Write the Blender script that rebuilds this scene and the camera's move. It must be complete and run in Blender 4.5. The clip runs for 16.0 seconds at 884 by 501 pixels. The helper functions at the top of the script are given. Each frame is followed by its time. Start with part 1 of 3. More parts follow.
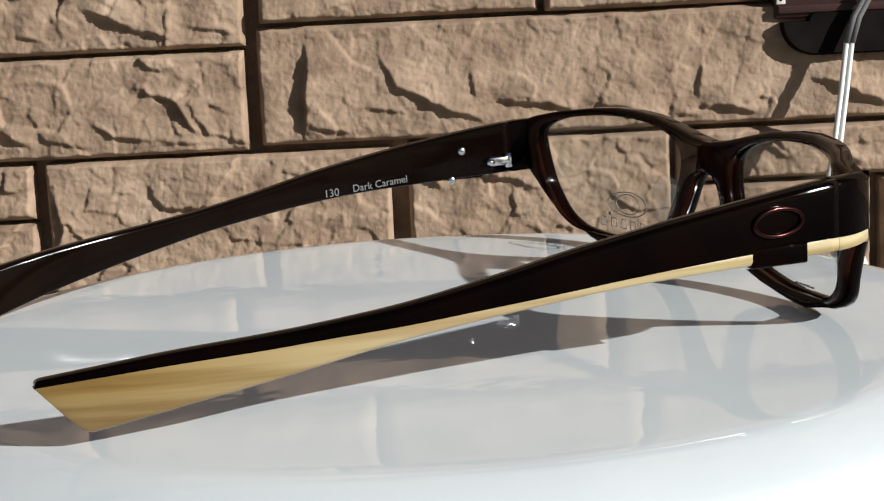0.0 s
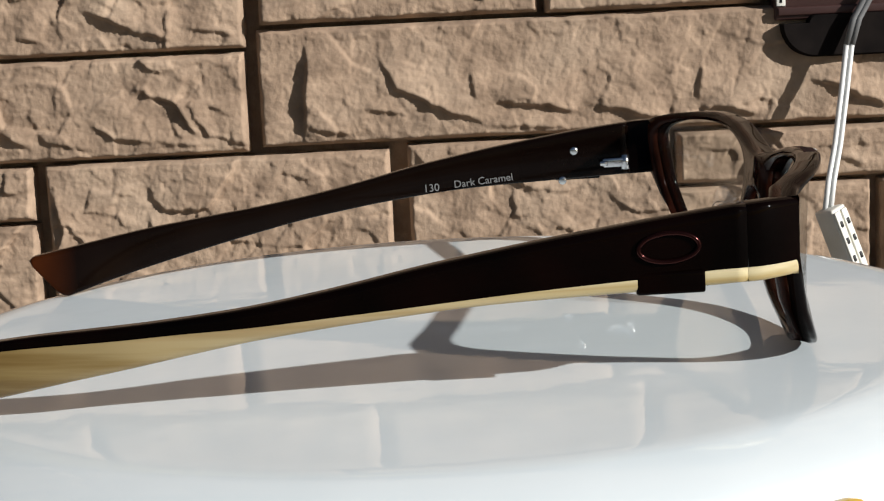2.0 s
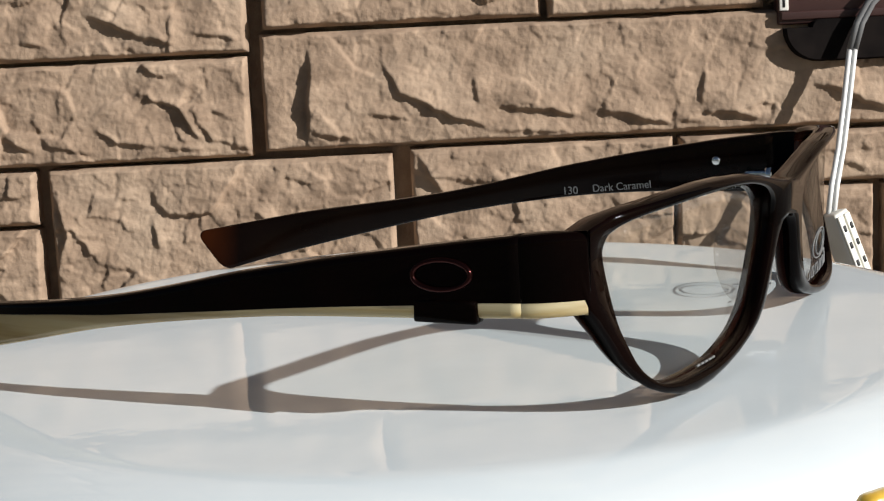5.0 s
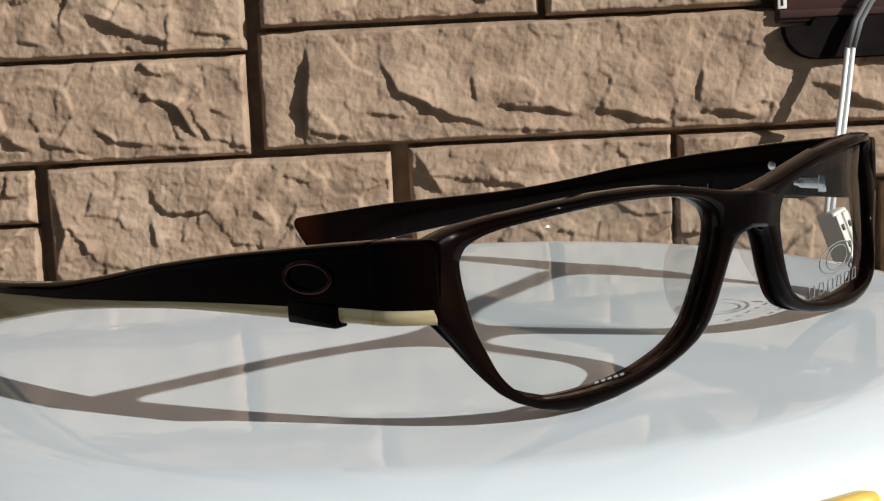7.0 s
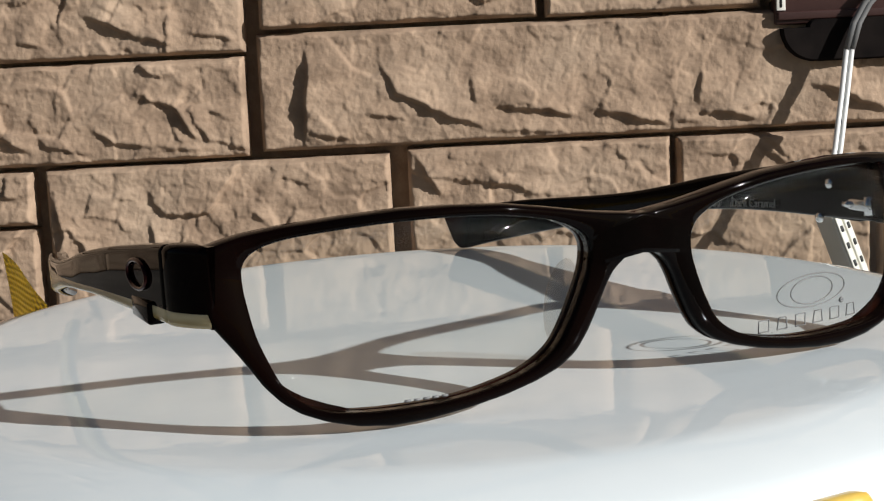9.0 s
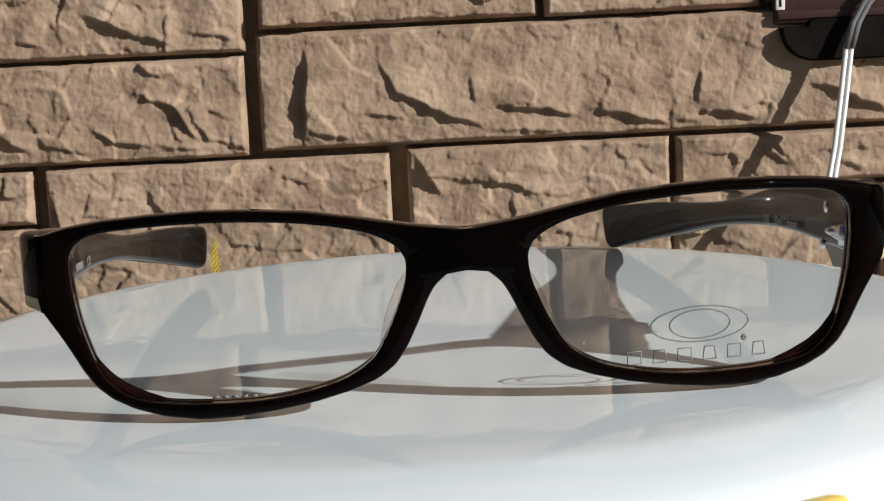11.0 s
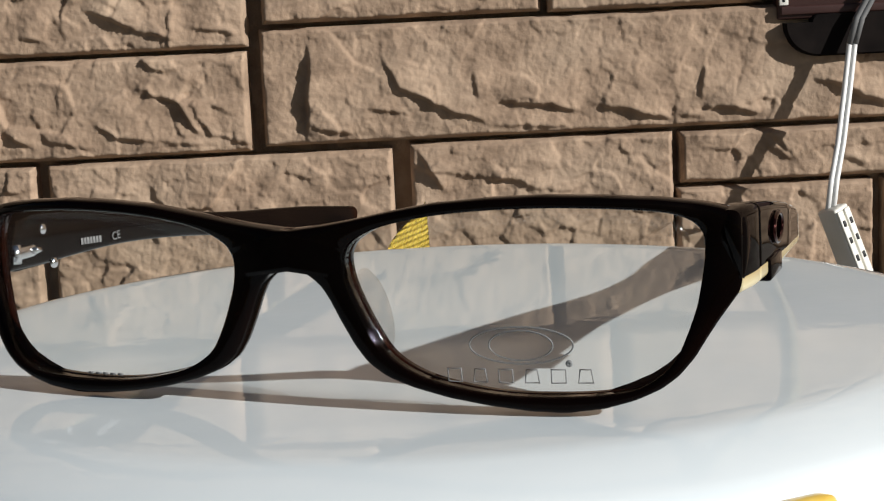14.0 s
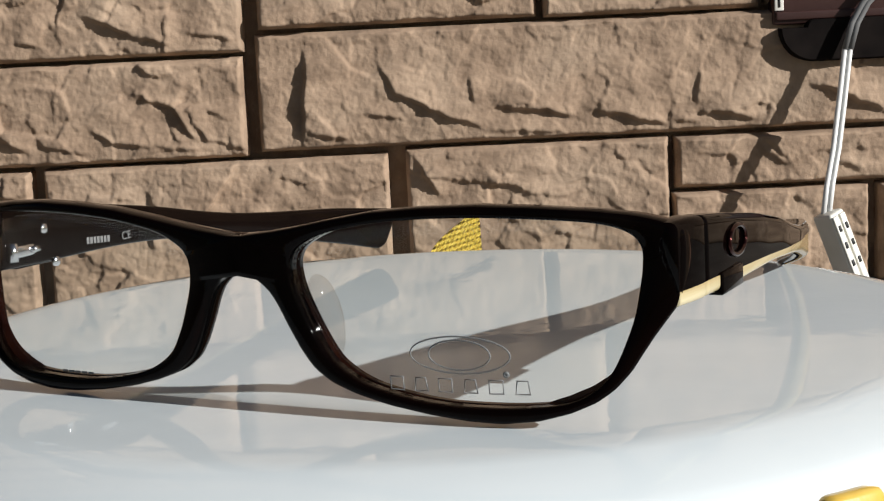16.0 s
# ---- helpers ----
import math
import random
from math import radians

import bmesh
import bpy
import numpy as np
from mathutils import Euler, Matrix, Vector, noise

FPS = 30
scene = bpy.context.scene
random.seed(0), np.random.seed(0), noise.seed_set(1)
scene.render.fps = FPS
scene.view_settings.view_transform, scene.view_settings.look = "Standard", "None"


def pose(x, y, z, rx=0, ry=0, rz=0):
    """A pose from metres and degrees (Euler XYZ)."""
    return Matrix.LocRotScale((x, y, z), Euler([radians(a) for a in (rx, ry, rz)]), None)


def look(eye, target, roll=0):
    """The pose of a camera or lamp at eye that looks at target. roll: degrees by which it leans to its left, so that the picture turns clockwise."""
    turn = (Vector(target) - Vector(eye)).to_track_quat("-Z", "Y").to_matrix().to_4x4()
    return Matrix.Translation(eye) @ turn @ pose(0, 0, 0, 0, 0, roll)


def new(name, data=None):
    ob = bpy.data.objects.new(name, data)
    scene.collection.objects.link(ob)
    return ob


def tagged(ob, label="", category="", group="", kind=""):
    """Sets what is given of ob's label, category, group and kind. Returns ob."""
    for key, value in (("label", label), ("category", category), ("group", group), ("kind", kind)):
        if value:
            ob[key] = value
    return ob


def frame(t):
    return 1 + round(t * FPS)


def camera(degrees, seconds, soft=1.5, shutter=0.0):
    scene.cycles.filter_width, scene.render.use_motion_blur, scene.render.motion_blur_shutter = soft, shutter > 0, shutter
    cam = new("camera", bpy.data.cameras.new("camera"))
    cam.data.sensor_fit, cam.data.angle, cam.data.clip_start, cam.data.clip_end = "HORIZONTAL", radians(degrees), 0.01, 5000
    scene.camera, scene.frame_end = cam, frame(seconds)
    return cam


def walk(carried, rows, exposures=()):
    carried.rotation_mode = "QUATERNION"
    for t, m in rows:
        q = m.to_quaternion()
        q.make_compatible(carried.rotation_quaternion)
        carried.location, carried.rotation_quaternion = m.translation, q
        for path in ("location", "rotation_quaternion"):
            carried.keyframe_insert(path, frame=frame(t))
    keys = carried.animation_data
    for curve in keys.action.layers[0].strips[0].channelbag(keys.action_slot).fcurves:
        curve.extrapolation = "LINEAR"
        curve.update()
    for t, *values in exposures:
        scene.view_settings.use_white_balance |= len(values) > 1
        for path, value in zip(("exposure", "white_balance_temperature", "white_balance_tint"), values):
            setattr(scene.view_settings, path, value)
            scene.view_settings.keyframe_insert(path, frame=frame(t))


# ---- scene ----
cam = camera(30.92, 16.0, soft=1.2)

# small sways of the held camera: seconds, yaw, pitch in degrees
SWAY = [(0, 0.0, -0.10), (0.5, 0.0, 0.0), (1, 0.0, -0.06), (1.5, -0.02, -0.04), (2, 0.0, -0.04), (2.5, -0.02, 0.0),
        (3, 0.0, 0.02), (3.5, 0.0, 0.08), (4, 0.0, 0.12), (6.5, 0.283, 0.12), (7, 0.04, 0.06), (7.5, 0.12, 0.06),
        (8, 0.0, 0.0), (8.5, 0.04, 0.02), (9, 0.0, 0.12), (11.5, -0.02, 0.08), (12, -0.02, 0.06), (12.5, -0.02, 0.12),
        (13, 0.06, 0.12), (13.5, 0.0, 0.06), (14, 0.10, -0.06), (14.5, 0.0, -0.04), (15, -0.06, 0.06),
        (15.5, -0.06, 0.08), (16, -0.06, 0.12)]
walk(cam, [(t, pose(0, -0.28795, 0.06095, 90 - 9.42 + p, 0, y) @ pose(0, 0, 0, 0, 0, -2.81)) for t, y, p in SWAY],
     exposures=[(0, 0.15), (2, 0.19), (4, 0.28), (6.5, 0.20), (7.5, 0.14), (9, 0.11), (11.5, 0.05), (12.5, 0.10), (13.5, 0.05), (14.5, 0.08), (16, 0.11)])

# ---- light ----
SUN_ELEV, SUN_AZ = 24.0, 121.0  # azimuth clockwise from +y
sun_dir = Vector((math.sin(radians(SUN_AZ)) * math.cos(radians(SUN_ELEV)),
                  math.cos(radians(SUN_AZ)) * math.cos(radians(SUN_ELEV)), math.sin(radians(SUN_ELEV))))
world = bpy.data.worlds.new("sky")
world.use_nodes = True
scene.world = world
sky = world.node_tree.nodes.new("ShaderNodeTexSky")
sky.sky_type, sky.sun_disc = "NISHITA", False
sky.sun_elevation, sky.sun_rotation = radians(SUN_ELEV), radians(SUN_AZ)
world.node_tree.links.new(sky.outputs[0], world.node_tree.nodes["Background"].inputs[0])
world.node_tree.nodes["Background"].inputs[1].default_value = 0.031
sun_data = bpy.data.lights.new("sun", "SUN")
sun_data.energy, sun_data.angle, sun_data.color = 5.0, radians(0.55), (1.0, 0.985, 0.96)
sun = new("sun", sun_data)
sun.matrix_world = look(sun_dir * 5, (0, 0, 0))


# ---- materials ----
def mat(name, color, rough=0.5, metal=0.0, coat=0.0, ior=1.5):
    m = bpy.data.materials.new(name)
    m.use_nodes = True
    b = m.node_tree.nodes["Principled BSDF"]
    b.inputs["Base Color"].default_value = (*color, 1)
    b.inputs["Roughness"].default_value = rough
    b.inputs["Metallic"].default_value = metal
    b.inputs["Coat Weight"].default_value = coat
    b.inputs["IOR"].default_value = ior
    return m


def noise_color(m, c1, c2, scale, detail=6, low=0.35, high=0.65, stretch=(1, 1, 1), second=None):
    """Base colour that wanders between c1 and c2, with a second, larger stain of colour over it."""
    nt = m.node_tree
    b = nt.nodes["Principled BSDF"]
    co, mp = nt.nodes.new("ShaderNodeTexCoord"), nt.nodes.new("ShaderNodeMapping")
    mp.inputs["Scale"].default_value = stretch
    nt.links.new(co.outputs["Object"], mp.inputs[0])
    n, r = nt.nodes.new("ShaderNodeTexNoise"), nt.nodes.new("ShaderNodeValToRGB")
    n.inputs["Scale"].default_value, n.inputs["Detail"].default_value = scale, detail
    nt.links.new(mp.outputs[0], n.inputs[0])
    nt.links.new(n.outputs[0], r.inputs[0])
    r.color_ramp.elements[0].position, r.color_ramp.elements[0].color = low, (*c1, 1)
    r.color_ramp.elements[1].position, r.color_ramp.elements[1].color = high, (*c2, 1)
    out = r.outputs[0]
    if second:
        sc, col, amount = second
        n2, r2, mx = nt.nodes.new("ShaderNodeTexNoise"), nt.nodes.new("ShaderNodeValToRGB"), nt.nodes.new("ShaderNodeMixRGB")
        n2.inputs["Scale"].default_value, n2.inputs["Detail"].default_value = sc, 5
        nt.links.new(mp.outputs[0], n2.inputs[0])
        nt.links.new(n2.outputs[0], r2.inputs[0])
        r2.color_ramp.elements[0].position, r2.color_ramp.elements[0].color = 0.48, (0, 0, 0, 1)
        r2.color_ramp.elements[1].position, r2.color_ramp.elements[1].color = 0.72, (amount,) * 3 + (1,)
        nt.links.new(r2.outputs[0], mx.inputs[0])
        nt.links.new(out, mx.inputs[1])
        mx.inputs[2].default_value = (*col, 1)
        out = mx.outputs[0]
    nt.links.new(out, b.inputs["Base Color"])
    return m


def bump(m, scale, distance, strength=1.0, detail=4):
    nt = m.node_tree
    b = nt.nodes["Principled BSDF"]
    co, n, bu = nt.nodes.new("ShaderNodeTexCoord"), nt.nodes.new("ShaderNodeTexNoise"), nt.nodes.new("ShaderNodeBump")
    n.inputs["Scale"].default_value, n.inputs["Detail"].default_value = scale, detail
    bu.inputs["Distance"].default_value, bu.inputs["Strength"].default_value = distance, strength
    nt.links.new(co.outputs["Object"], n.inputs[0])
    nt.links.new(n.outputs[0], bu.inputs["Height"])
    nt.links.new(bu.outputs[0], b.inputs["Normal"])
    return m


STONE = bump(noise_color(mat("sandstone", (0.35, 0.25, 0.17), 0.92), (0.250, 0.172, 0.115), (0.400, 0.282, 0.193), 80, 10,
                         second=(24, (0.47, 0.355, 0.255), 0.55)), 420, 0.0006, 0.7, 9)
MORTAR = bump(noise_color(mat("mortar", (0.33, 0.24, 0.17), 0.95), (0.29, 0.205, 0.145), (0.40, 0.29, 0.205), 120), 600, 0.0006, 0.8)
GLAZE = bump(noise_color(mat("white glaze", (0.78, 0.79, 0.77), 0.02, ior=1.5), (0.705, 0.775, 0.805), (0.76, 0.825, 0.85), 22, 6), 48, 0.00016, 0.5, 4)
DARK = noise_color(mat("dark brown acetate", (0.012, 0.006, 0.005), 0.035), (0.0010, 0.0006, 0.0005), (0.0030, 0.0010, 0.0007), 60)
BROWN = noise_color(mat("caramel brown acetate", (0.09, 0.032, 0.015), 0.06), (0.006, 0.0016, 0.001), (0.022, 0.0060, 0.0032), 140)
for _m in (DARK, BROWN):
    _m.node_tree.nodes["Principled BSDF"].inputs["Specular IOR Level"].default_value = 0.06
CREAM = noise_color(mat("horn cream acetate", (0.6, 0.5, 0.25), 0.15), (0.40, 0.30, 0.13), (0.70, 0.64, 0.46), 90, 5,
                    stretch=(1, 0.10, 5.0), second=(40, (0.30, 0.17, 0.05), 0.7))


def along_y(m, c1, c2, y1, y2, amount=1.0):
    """Colour that changes along a temple, from c1 at y1 to c2 at y2, under the material's own grain."""
    nt = m.node_tree
    b = nt.nodes["Principled BSDF"]
    old = b.inputs["Base Color"].links[0].from_socket
    co, sp, rg, rp, mx = (nt.nodes.new("ShaderNode" + k) for k in ("TexCoord", "SeparateXYZ", "MapRange", "ValToRGB", "MixRGB"))
    nt.links.new(co.outputs["Object"], sp.inputs[0])
    nt.links.new(sp.outputs["Y"], rg.inputs[0])
    rg.inputs[1].default_value, rg.inputs[2].default_value = y1, y2
    nt.links.new(rg.outputs[0], rp.inputs[0])
    rp.color_ramp.elements[0].color, rp.color_ramp.elements[1].color = (*c1, 1), (*c2, 1)
    mx.blend_type = "MULTIPLY"
    mx.inputs[0].default_value = amount
    nt.links.new(old, mx.inputs[1])
    nt.links.new(rp.outputs[0], mx.inputs[2])
    nt.links.new(mx.outputs[0], b.inputs["Base Color"])
    return m


along_y(CREAM, (0.46, 0.345, 0.18), (0.92, 0.90, 0.82), -0.120, -0.015)
TIPPED = along_y(noise_color(mat("dark acetate fading to caramel", (0.1, 0.04, 0.01), 0.09), (0.10, 0.03, 0.009), (0.16, 0.05, 0.014), 60),
                 (0.30, 0.24, 0.20), (0.03, 0.05, 0.12), -0.1385, -0.129)
TIPPED.node_tree.nodes["Principled BSDF"].inputs["Specular IOR Level"].default_value = 0.08
STEEL = mat("polished steel", (0.75, 0.75, 0.76), 0.18, 1.0)
CHROME = mat("dark red metal", (0.035, 0.010, 0.009), 0.16, 0.9)
PRINT = mat("pale grey print", (0.17, 0.17, 0.17), 0.5)
ETCH = mat("grey lens print", (0.16, 0.165, 0.165), 0.5)
GOLD = bump(noise_color(mat("gold trim", (0.75, 0.5, 0.1), 0.28), (0.62, 0.38, 0.045), (0.82, 0.6, 0.16), 90), 300, 0.0003, 0.5)
CORD = bump(mat("white cable sleeve", (0.74, 0.74, 0.72), 0.4), 300, 0.0002, 0.4)
PLASTIC = noise_color(mat("ivory plastic", (0.75, 0.73, 0.66), 0.4), (0.70, 0.68, 0.60), (0.80, 0.78, 0.72), 40)
BLACK = mat("black slot", (0.01, 0.01, 0.01), 0.6)
# near black without gloss: one tone for the box and the shade beside it
CASING_SHADE = noise_color(mat("dark grey casing and shade", (0.012, 0.010, 0.010), 0.9), (0.008, 0.007, 0.007), (0.016, 0.013, 0.012), 60)
CASING_SHADE.node_tree.nodes["Principled BSDF"].inputs["Specular IOR Level"].default_value = 0.0
# grey stands in for the shade on the cord's upper length
SHADE_SLEEVE = mat("grey shade sleeve on cable", (0.16, 0.16, 0.16), 0.45)
WOOD = bump(noise_color(mat("dark stained wood", (0.05, 0.02, 0.016), 0.5), (0.035, 0.014, 0.012), (0.075, 0.03, 0.024), 40,
                        stretch=(0.12, 1, 1)), 200, 0.0004, 0.4)
GROUND = bump(noise_color(mat("grey paving", (0.3, 0.28, 0.25), 0.9), (0.11, 0.1, 0.09), (0.18, 0.17, 0.15), 9, 8), 90, 0.002, 0.5)

RIBBON = mat("yellow woven ribbon", (0.80, 0.60, 0.10), 0.45)
_nt = RIBBON.node_tree
_co, _w1, _w2, _ad, _bu = (_nt.nodes.new("ShaderNode" + k) for k in ("TexCoord", "TexWave", "TexWave", "Math", "Bump"))
_w1.inputs["Scale"].default_value, _w2.inputs["Scale"].default_value = 230, 230
_w1.bands_direction, _w2.bands_direction = "DIAGONAL", "Z"
_nt.links.new(_co.outputs["Object"], _w1.inputs[0])
_nt.links.new(_co.outputs["Object"], _w2.inputs[0])
_nt.links.new(_w1.outputs["Fac"], _ad.inputs[0])
_nt.links.new(_w2.outputs["Fac"], _ad.inputs[1])
_nt.links.new(_ad.outputs[0], _bu.inputs["Height"])
_bu.inputs["Distance"].default_value = 0.0004
_nt.links.new(_bu.outputs[0], _nt.nodes["Principled BSDF"].inputs["Normal"])


def clear(name, tint, floor):
    """Clear plastic: light passes straight through, gloss grows at a grazing view."""
    m = bpy.data.materials.new(name)
    m.use_nodes = True
    nt = m.node_tree
    nt.nodes.remove(nt.nodes["Principled BSDF"])
    tr, gl, lw, pw, ma, mx = (nt.nodes.new("ShaderNode" + k) for k in ("BsdfTransparent", "BsdfGlossy", "LayerWeight", "Math", "Math", "MixShader"))
    gl.inputs["Roughness"].default_value = 0.02
    tr.inputs[0].default_value = (*tint, 1)
    lw.inputs[0].default_value = 0.5
    pw.operation, ma.operation = "POWER", "MULTIPLY_ADD"
    pw.inputs[1].default_value = 5.0
    ma.inputs[1].default_value, ma.inputs[2].default_value = 0.6, floor
    nt.links.new(lw.outputs["Facing"], pw.inputs[0])
    nt.links.new(pw.outputs[0], ma.inputs[0])
    nt.links.new(ma.outputs[0], mx.inputs[0])
    nt.links.new(tr.outputs[0], mx.inputs[1])
    nt.links.new(gl.outputs[0], mx.inputs[2])
    nt.links.new(mx.outputs[0], nt.nodes["Material Output"].inputs[0])
    return m


LENS = clear("clear lens", (0.975, 0.985, 0.98), 0.022)
PAD = clear("clear nose pad", (0.94, 0.925, 0.91), 0.06)


# ---- mesh helpers ----
def thing(name, label, category, group="", kind=""):
    return tagged(new(name), label, category, group, kind)


def link_mesh(name, bm, material, parent=None, label="", smooth=True, matrix=None):
    me = bpy.data.meshes.new(name)
    bmesh.ops.recalc_face_normals(bm, faces=bm.faces)
    bm.to_mesh(me)
    bm.free()
    me.materials.append(material)
    for p in me.polygons:
        p.use_smooth = smooth
    ob = new(name, me)
    if parent:
        ob.parent = parent
    if matrix:
        ob.matrix_basis = matrix
    if label:
        ob["label"] = label
    return ob


part = link_mesh


def rounded_box(sx, sy, sz, r=0.001, segments=3):
    bm = bmesh.new()
    bmesh.ops.create_cube(bm, size=1)
    bmesh.ops.scale(bm, vec=(sx, sy, sz), verts=bm.verts)
    bmesh.ops.bevel(bm, geom=bm.edges[:], offset=r, segments=segments, profile=0.5, affect="EDGES")
    return bm


def tube(points, radius, sides=8, closed=False):
    bm = bmesh.new()
    pts = [Vector(p) for p in points]
    n, rings = len(pts), []
    for i, p in enumerate(pts):
        a = pts[(i - 1) % n] if closed or i else p
        b = pts[(i + 1) % n] if closed or i < n - 1 else p
        d = (b - a).normalized()
        u = d.orthogonal() if not rings else (prev - d * prev.dot(d))
        u.normalize()
        prev, v = u, d.cross(u)
        rings.append([bm.verts.new(p + radius * (math.cos(k * math.tau / sides) * u + math.sin(k * math.tau / sides) * v))
                      for k in range(sides)])
    for i in range(n if closed else n - 1):
        r0, r1 = rings[i], rings[(i + 1) % n]
        for k in range(sides):
            bm.faces.new((r0[k], r0[(k + 1) % sides], r1[(k + 1) % sides], r1[k]))
    if not closed:
        bm.faces.new(rings[0])
        bm.faces.new(rings[-1])
    return bm


def lathe(profile, steps=160):
    bm = bmesh.new()
    rings = []
    for r, z in profile:
        rings.append([bm.verts.new((r * math.cos(k * math.tau / steps), r * math.sin(k * math.tau / steps), z)) for k in range(steps)]
                     if r > 1e-6 else [bm.verts.new((0, 0, z))])
    for a, b in zip(rings, rings[1:]):
        for k in range(steps):
            j = (k + 1) % steps
            if len(a) == 1:
                bm.faces.new((a[0], b[k], b[j]))
            elif len(b) == 1:
                bm.faces.new((a[k], a[j], b[0]))
            else:
                bm.faces.new((a[k], b[k], b[j], a[j]))
    return bm


def loft(sections):
    """Joins closed sections of equal length and caps both ends."""
    bm = bmesh.new()
    rings = [[bm.verts.new(p) for p in s] for s in sections]
    n = len(rings[0])
    for a, b in zip(rings, rings[1:]):
        for k in range(n):
            bm.faces.new((a[k], a[(k + 1) % n], b[(k + 1) % n], b[k]))
    bm.faces.new(rings[0])
    bm.faces.new(rings[-1])
    return bm


def smooth_loop(points, per=8):
    """A closed Catmull-Rom curve through 2D points."""
    p, n, out = [Vector(q) for q in points], len(points), []
    for i in range(n):
        a, b, c, d = p[i - 1], p[i], p[(i + 1) % n], p[(i + 2) % n]
        for k in range(per):
            t = k / per
            out.append(0.5 * (2 * b + (c - a) * t + (2 * a - 5 * b + 4 * c - d) * t * t + (3 * b - a - 3 * c + d) * t ** 3))
    return out


def ray_hit(center, angle, loop):
    """The distance from center along angle at which the farthest edge of loop is met."""
    d, best = Vector((math.cos(angle), math.sin(angle))), 0.0
    for i in range(len(loop)):
        a, b = loop[i] - center, loop[(i + 1) % len(loop)] - center
        den = d.x * (b.y - a.y) - d.y * (b.x - a.x)
        if abs(den) < 1e-15:
            continue
        t = (a.x * (b.y - a.y) - a.y * (b.x - a.x)) / den
        u = (a.x * d.y - a.y * d.x) / den
        if -1e-6 <= u <= 1 + 1e-6 and t > best:
            best = t
    return best


MM = 0.001

# ---- ground and wall ----
WALL_Y, GROUND_Z = 0.450, -0.085

bm = bmesh.new()
bmesh.ops.create_grid(bm, x_segments=40, y_segments=40, size=60)
ground = tagged(link_mesh("ground", bm, GROUND), "grey paving ground at the foot of the wall", "ground", kind="structure")
ground.location = (0, 0, GROUND_Z)

wall = thing("wall_back", "tan rock-faced sandstone block wall in hard sunlight", "wall", kind="structure")
bm = bmesh.new()
bmesh.ops.create_cube(bm, size=1)
bmesh.ops.scale(bm, vec=(3.0, 0.2, 1.6), verts=bm.verts)
backing = part("mortar", bm, MORTAR, wall, "recessed tan mortar")
backing.location = (0, WALL_Y + 0.1125, GROUND_Z + 0.8)


def ledge_height(x, z, ledges):
    """Broken ledges: the rock stands out above each line and falls off sharply below it."""
    h = np.zeros_like(x)
    for line, depth, width in ledges:
        best, side, over, along = np.full_like(x, 1e9), np.zeros_like(x), np.zeros_like(x), np.zeros_like(x)
        total = sum(math.hypot(b[0] - a[0], b[1] - a[1]) for a, b in zip(line, line[1:]))
        gone = 0.0
        for (ax, az), (bx, bz) in zip(line, line[1:]):
            ln = math.hypot(bx - ax, bz - az)
            dx, dz = (bx - ax) / ln, (bz - az) / ln
            u = (x - ax) * dx + (z - az) * dz
            s = -(x - ax) * dz + (z - az) * dx
            uc = np.clip(u, 0, ln)
            dist = np.hypot(x - ax - uc * dx, z - az - uc * dz)
            near = dist < best
            best, side = np.where(near, dist, best), np.where(near, s, side)
            over = np.where(near, np.abs(u - uc), over)
            along = np.where(near, (gone + uc) / total, along)
            gone += ln
        ramp = np.clip((side + 0.0005) / 0.0010, 0, 1)
        wedge = 0.25 + 0.95 * np.sin(np.pi * np.clip(along ** 1.25, 0, 1)) ** 0.7  # a ledge runs out at both ends
        h += depth * wedge * ramp * np.exp(-np.maximum(side, 0) / width) * np.exp(-(over / 0.0025) ** 2)
    return h


def facets(x, z, size, rng, tilt, jump):
    """Broken facets: every point belongs to the nearest seed and lies in that seed's tilted plane."""
    x0, x1, z0, z1 = x.min(), x.max(), z.min(), z.max()
    n = max(4, int((x1 - x0) * (z1 - z0) / (size * size)))
    sx, sz = rng.uniform(x0, x1, n), rng.uniform(z0, z1, n)
    tx, tz, up = rng.uniform(-tilt, tilt, n), rng.uniform(-tilt, tilt, n), rng.uniform(-jump, jump, n)
    best, h = np.full(x.shape, 1e9), np.zeros(x.shape)
    for a, b, c, d, e in zip(sx, sz, tx, tz, up):
        dist = (0.7 * (x - a)) ** 2 + (z - b) ** 2
        near = dist < best
        best[near] = dist[near]
        h[near] = (e + c * (x - a) + d * (z - b))[near]
    return h


def blur(h):
    p = np.pad(h, 1, mode="edge")
    return (p[:-2, 1:-1] + p[2:, 1:-1] + p[1:-1, :-2] + p[1:-1, 2:] + 2 * h) / 6


